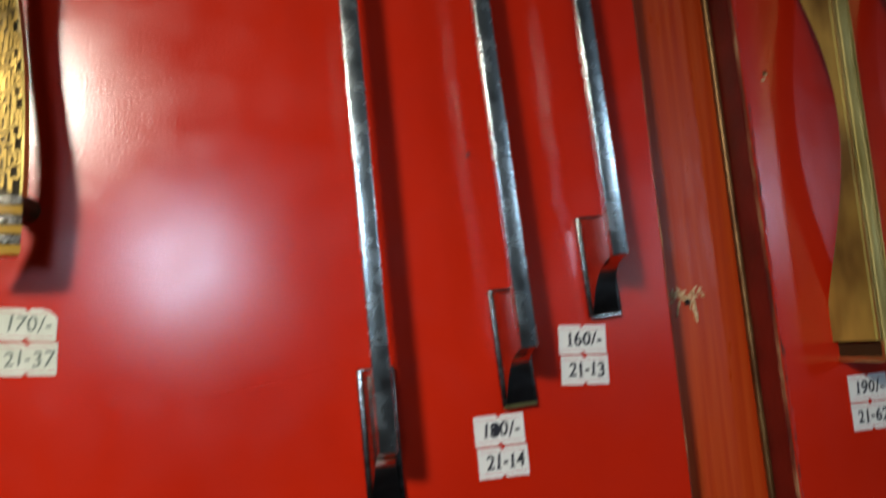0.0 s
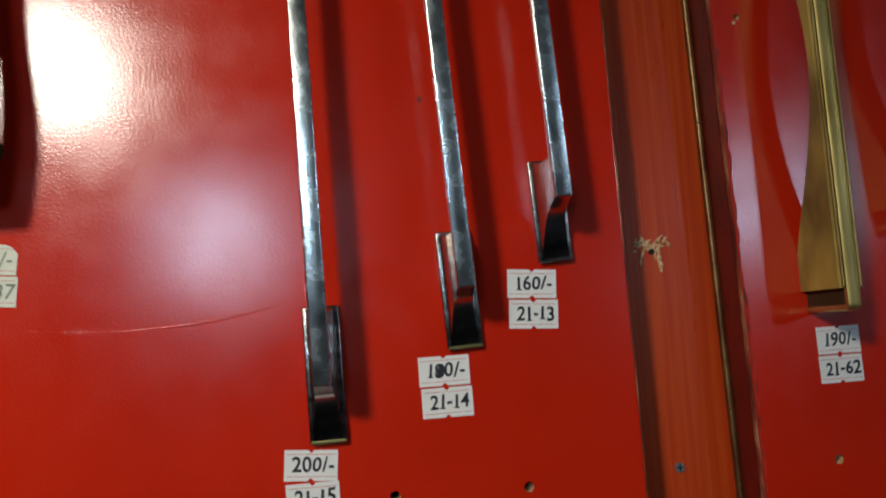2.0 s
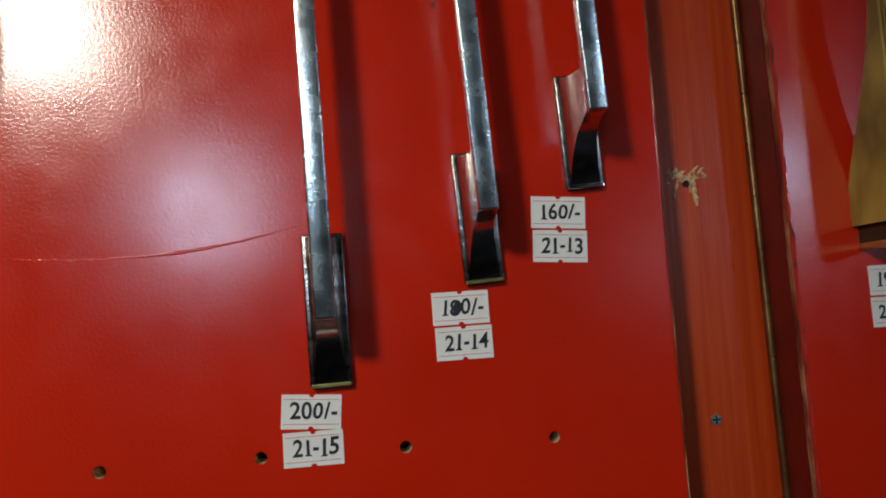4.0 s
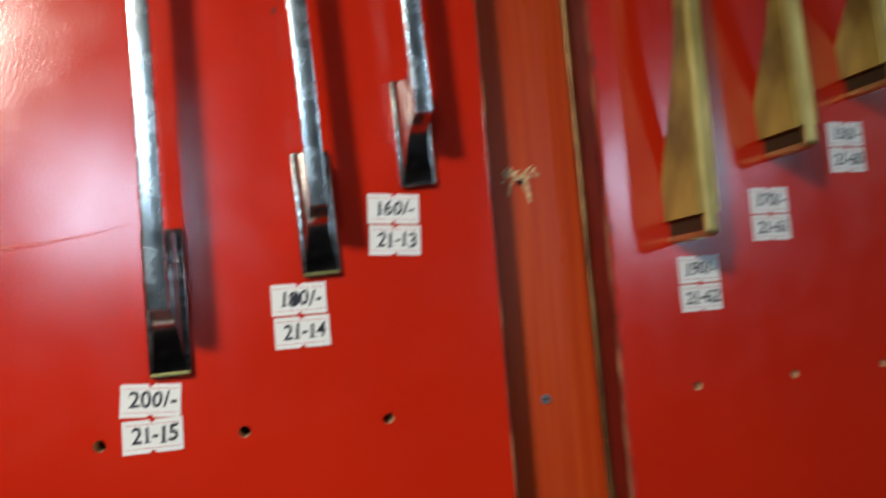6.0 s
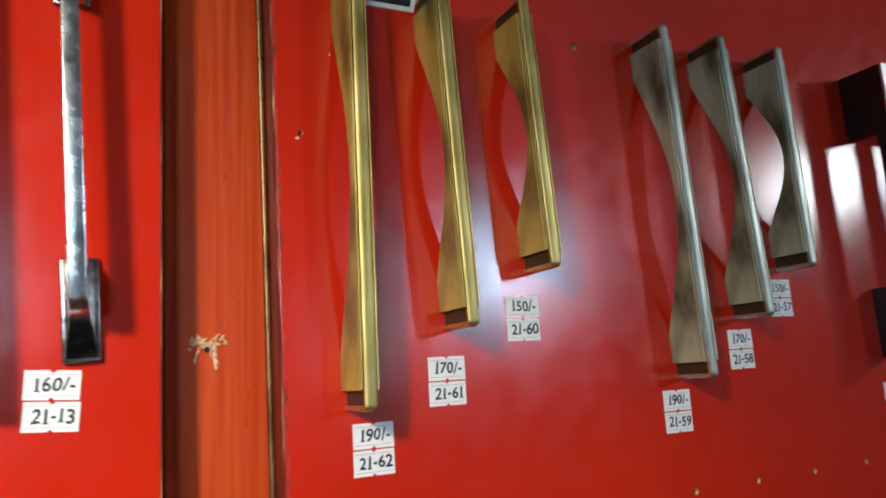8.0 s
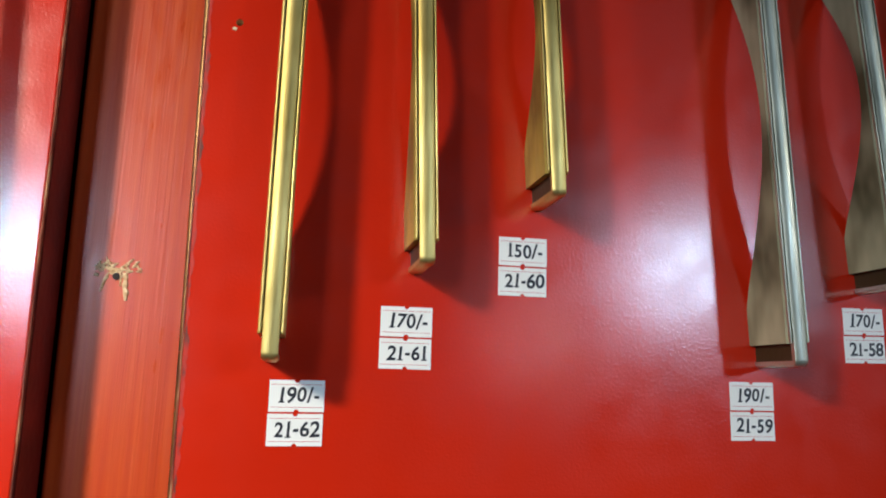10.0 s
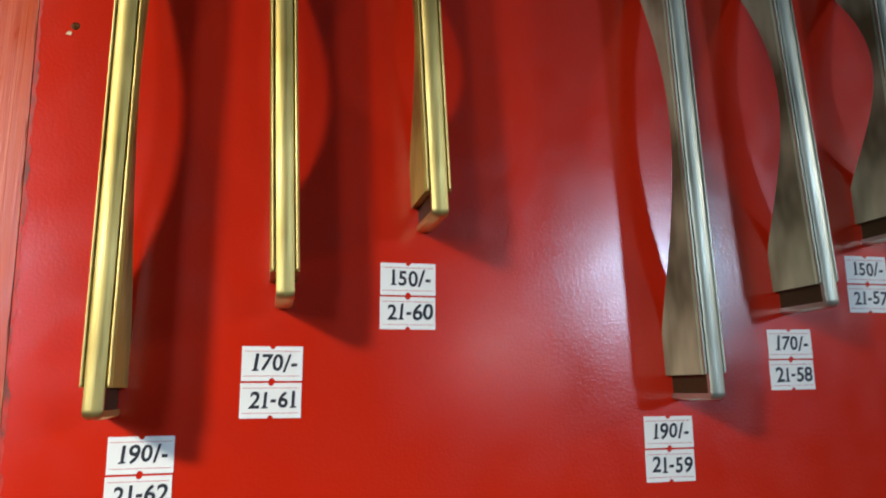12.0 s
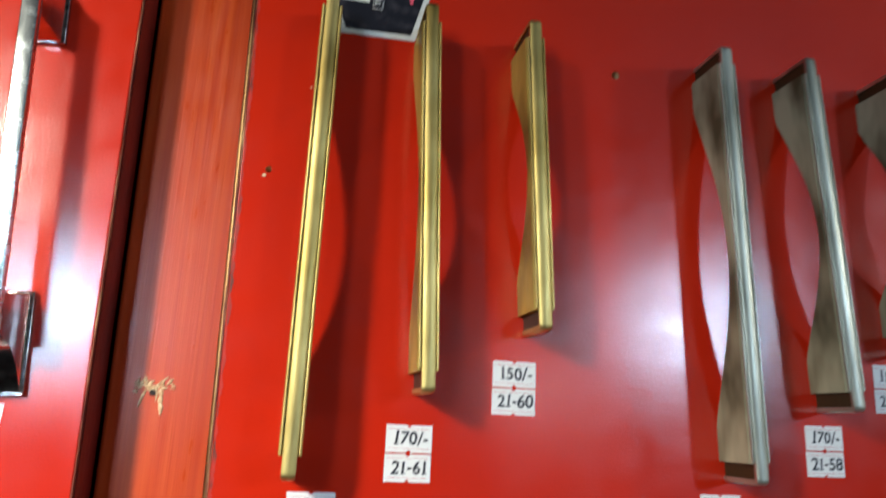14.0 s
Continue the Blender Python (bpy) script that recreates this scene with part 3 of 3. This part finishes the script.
def blank_tag(x, z):
    t = thing("price_tag", RIGHT @ Matrix.Translation((on_right(x), -0.0001, z)), "small white paper sticker with unreadable writing", "price tag", "price tags")
    part("paper", prism(tag_outline(0.0190, 0.0125, 0.0006), 0, -0.00018), paper, t)
    for k, w in enumerate((0.0095, 0.0070)):
        part("writing_bar", block(-w / 2, w / 2, -0.00026, -0.00017, 0.0012 - k * 0.0034, 0.0016 - k * 0.0034), faint_ink, t)


for x, z in ((0.590, 1.4560), (0.594, 1.4390), (0.643, 1.4720), (0.646, 1.4550)):
    blank_tag(x, z)


# ---- paper card behind the brass handles ----
card = thing("advert_card", RIGHT @ Matrix.Translation((0, -0.0001, 0)), "black printed card with white border, curling edge", "card")


def card_shape(inset):
    a = inset
    pts = ((0.1916 + a * 0.8, 1.6776 + a), (0.2286 - a * 0.8, 1.6784 + a), (0.2445 - a, 1.742), (0.2445 - a, 1.790 - a), (0.1700 + a, 1.790 - a), (0.1700 + a, 1.737))
    return [(on_right(x), z) for x, z in pts]


part("border", prism(card_shape(0), 0, -0.0004), card_white, card)
part("print", prism(card_shape(0.0028), -0.0003, -0.0005), card_black, card, "black printed field")


def upward(text, x, z, size, material, name="lettering", bold=0.0001):
    bm = writing(text, size, bold)
    bmesh.ops.rotate(bm, verts=bm.verts, cent=(0, 0, 0), matrix=Matrix.Rotation(radians(-90), 3, "Y"))
    lo = min(v.co.z for v in bm.verts)
    bmesh.ops.translate(bm, verts=bm.verts, vec=(on_right(x), -0.00056, z - lo))
    part(name, bm, material, card)


# emblem of plain white shapes
for z0, z1, cut in ((1.6960, 1.7090, 0.0), (1.7102, 1.7232, 0.0), (1.7250, 1.7370, 0.0)):
    shape = [(on_right(0.1900), z0 + max(cut, 0)), (on_right(0.1900), z1 - max(cut, 0)), (on_right(0.2044), z1 + min(cut, 0)), (on_right(0.2044), z0 - min(cut, 0))]
    part("emblem", prism(shape, -0.00048, -0.00058), card_white, card, "plain white emblem block")
upward("THE DURABLE", 0.2088, 1.6950, 0.0040, card_white)
upward("LAM", 0.2195, 1.7035, 0.0062, card_white)
for x0, x1, z0, z1 in ((0.2062, 0.2114, 1.6930, 1.6933), (0.2062, 0.2064, 1.6933, 1.7400), (0.2112, 0.2114, 1.6933, 1.7400)):
    part("frame_line", block(on_right(x0), on_right(x1), -0.00054, -0.00049, z0, z1), card_white, card)
for x, z0, z1 in ((0.2150, 1.7010, 1.7260), (0.2236, 1.7040, 1.7230), (0.2262, 1.7150, 1.7280), (0.2288, 1.7160, 1.7300)):
    part("writing_bar", block(on_right(x) - 0.0006, on_right(x) + 0.0006, -0.00056, -0.00049, z0, z1), card_white, card, "small white print as a bar")
pk = prism([(on_right(x), z) for x, z in ((0.2250, 1.6985), (0.2262, 1.6980), (0.2270, 1.7035), (0.2296, 1.7065), (0.2278, 1.7080), (0.2290, 1.7150), (0.2266, 1.7090), (0.2238, 1.7055))], -0.00049, -0.00056)
part("pink_mark", pk, pink, card)


# ---- wear and small fixings ----
def scratch():
    t = thing("scratch_ridge", LEFT, "long shallow dent scratched into red laminate", "scratch", kind="structure")
    rnd = random.Random(4)
    rings = []
    n = 90
    for k in range(n + 1):
        s = k / n
        x = -0.140 + 0.108 * s
        z = 1.4755 - 0.0036 * math.sin(s * 2.6) + 0.0102 * s ** 2.2 + rnd.uniform(-0.00012, 0.00012)
        swell = math.exp(-((s - 0.62) / 0.22) ** 2)
        w = 0.00018 + 0.0006 * swell * rnd.uniform(0.7, 1.2)
        lift = 0.00005 + 0.00032 * swell * rnd.uniform(0.3, 1.2)
        rings.append([(x, 0.0001, z - w), (x, -lift, z - w * 0.3), (x, -lift * rnd.uniform(0.4, 1), z + w * 0.4), (x, 0.0001, z + w)])
    part("ridge", loft(rings), red, t, smooth=60)


scratch()


def splinters(place, seed):
    t = thing("torn_hole", Matrix.Translation(place), "torn screw hole with pale splintered wood", "hole", kind="structure")
    # black plug, slightly proud, painted in for the shade of the hole
    part("cavity_shade", rod(bmesh.new(), (0, -0.0008, -0.0014), (0, 0.004, -0.0014), 0.0014, seg=14), dark, t)
    rnd = random.Random(seed)
    strands = [((-0.0030, 0.0004), (-0.0058, -0.0078), 0.0011), ((0.0030, 0.0004), (0.0044, -0.0108), 0.0016), ((0.0014, 0.0008), (0.0016, -0.0052), 0.0008), ((-0.0040, 0.0012), (0.0060, 0.0012), 0.0011)]
    for k in range(34):
        x, z = rnd.uniform(-0.0085, 0.0075), rnd.uniform(-0.0008, 0.0034)
        turn, far = rnd.uniform(-0.9, 0.9) + (1.2 if rnd.random() < 0.4 else 0.0), rnd.uniform(0.0012, 0.0042)
        strands.append(((x, z), (x + far * math.cos(turn), z + far * math.sin(turn)), rnd.uniform(0.0004, 0.0010)))
    for a, b, w in strands:
        a, b = Vector(a), Vector(b)
        side = Vector((-(b - a).y, (b - a).x)).normalized() * w
        rings = []
        for k in range(8):
            s = k / 7
            c = a.lerp(b, s) + Vector((rnd.uniform(-1, 1), rnd.uniform(-1, 1))) * 0.0003
            q = side * (math.sin(math.pi * min(0.9, 0.25 + 0.65 * s)) * rnd.uniform(0.6, 1.1))
            y = -0.0002 - 0.0006 * rnd.random()
            rings.append([(c.x - q.x, 0.0002, c.y - q.y), (c.x + q.x, 0.0002, c.y + q.y), (c.x + q.x * 0.5, y, c.y + q.y * 0.5), (c.x - q.x * 0.5, y, c.y - q.y * 0.5)])
        part("splinter", loft(rings), bare, t)


splinters((0.1228, 0.354, 1.5003), 5)

screw = thing("screw", pose(0.1277, 0.354, 1.4018), "grey zinc screw head sunk in the wooden post", "screw")
sb = rod(bmesh.new(), (0, 0.002, 0), (0, -0.0008, 0), 0.0026, 0.0021, 22)
part("head", sb, steel, screw, smooth=40)
# slots are raised dark strips that colour in the shade of the cuts
part("slot_shade", block(-0.0017, 0.0017, -0.00095, -0.0007, -0.0003, 0.0003), dark, screw)
part("slot_shade", block(-0.0003, 0.0003, -0.00096, -0.0007, -0.0017, 0.0017), dark, screw)


def flake(board, x, z, pts, material, label):
    t = thing("paint_chip", board @ Matrix.Translation((x, -0.0001, z)), label, "chip", kind="structure")
    part("flake", prism(pts, 0, -0.0003), material, t)


flake(LEFT, -0.0928, 1.6672, ((-0.0030, -0.0030), (-0.0006, -0.0022), (0.0022, 0.0006), (0.0028, 0.0042), (0.0008, 0.0046), (-0.0006, 0.0012)), bare, "pale chip where the red laminate broke off")
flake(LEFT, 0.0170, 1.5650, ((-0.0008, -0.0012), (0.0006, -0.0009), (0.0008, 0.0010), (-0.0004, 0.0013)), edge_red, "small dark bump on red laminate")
flake(LEFT, -0.1010, 1.6775, ((-0.0060, -0.0016), (-0.0030, -0.0004), (0.0010, -0.0008), (0.0050, 0.0000), (0.0058, 0.0012), (0.0012, 0.0009), (-0.0034, 0.0014)), edge_stain, "dull glue smear above a screw hole")
flake(RIGHT, on_right(0.180), 1.6465, ((-0.0006, -0.0004), (0.0005, -0.0005), (0.0004, 0.0006)), bare, "tiny pale speck on red laminate")
flake(RIGHT, on_right(0.1632), 1.6003, ((-0.0016, -0.0008), (0.0002, -0.0011), (0.0006, 0.0001), (-0.0008, 0.0005)), bare, "pale chipped rim below a screw hole")
flake(pose(0.1535, 0.344, 0, 0, 0, 92.58), 0.0, 1.4905, ((-0.0007, -0.0007), (0.0007, -0.0006), (0.0001, 0.0008)), paper, "tiny white speck on the door edge")
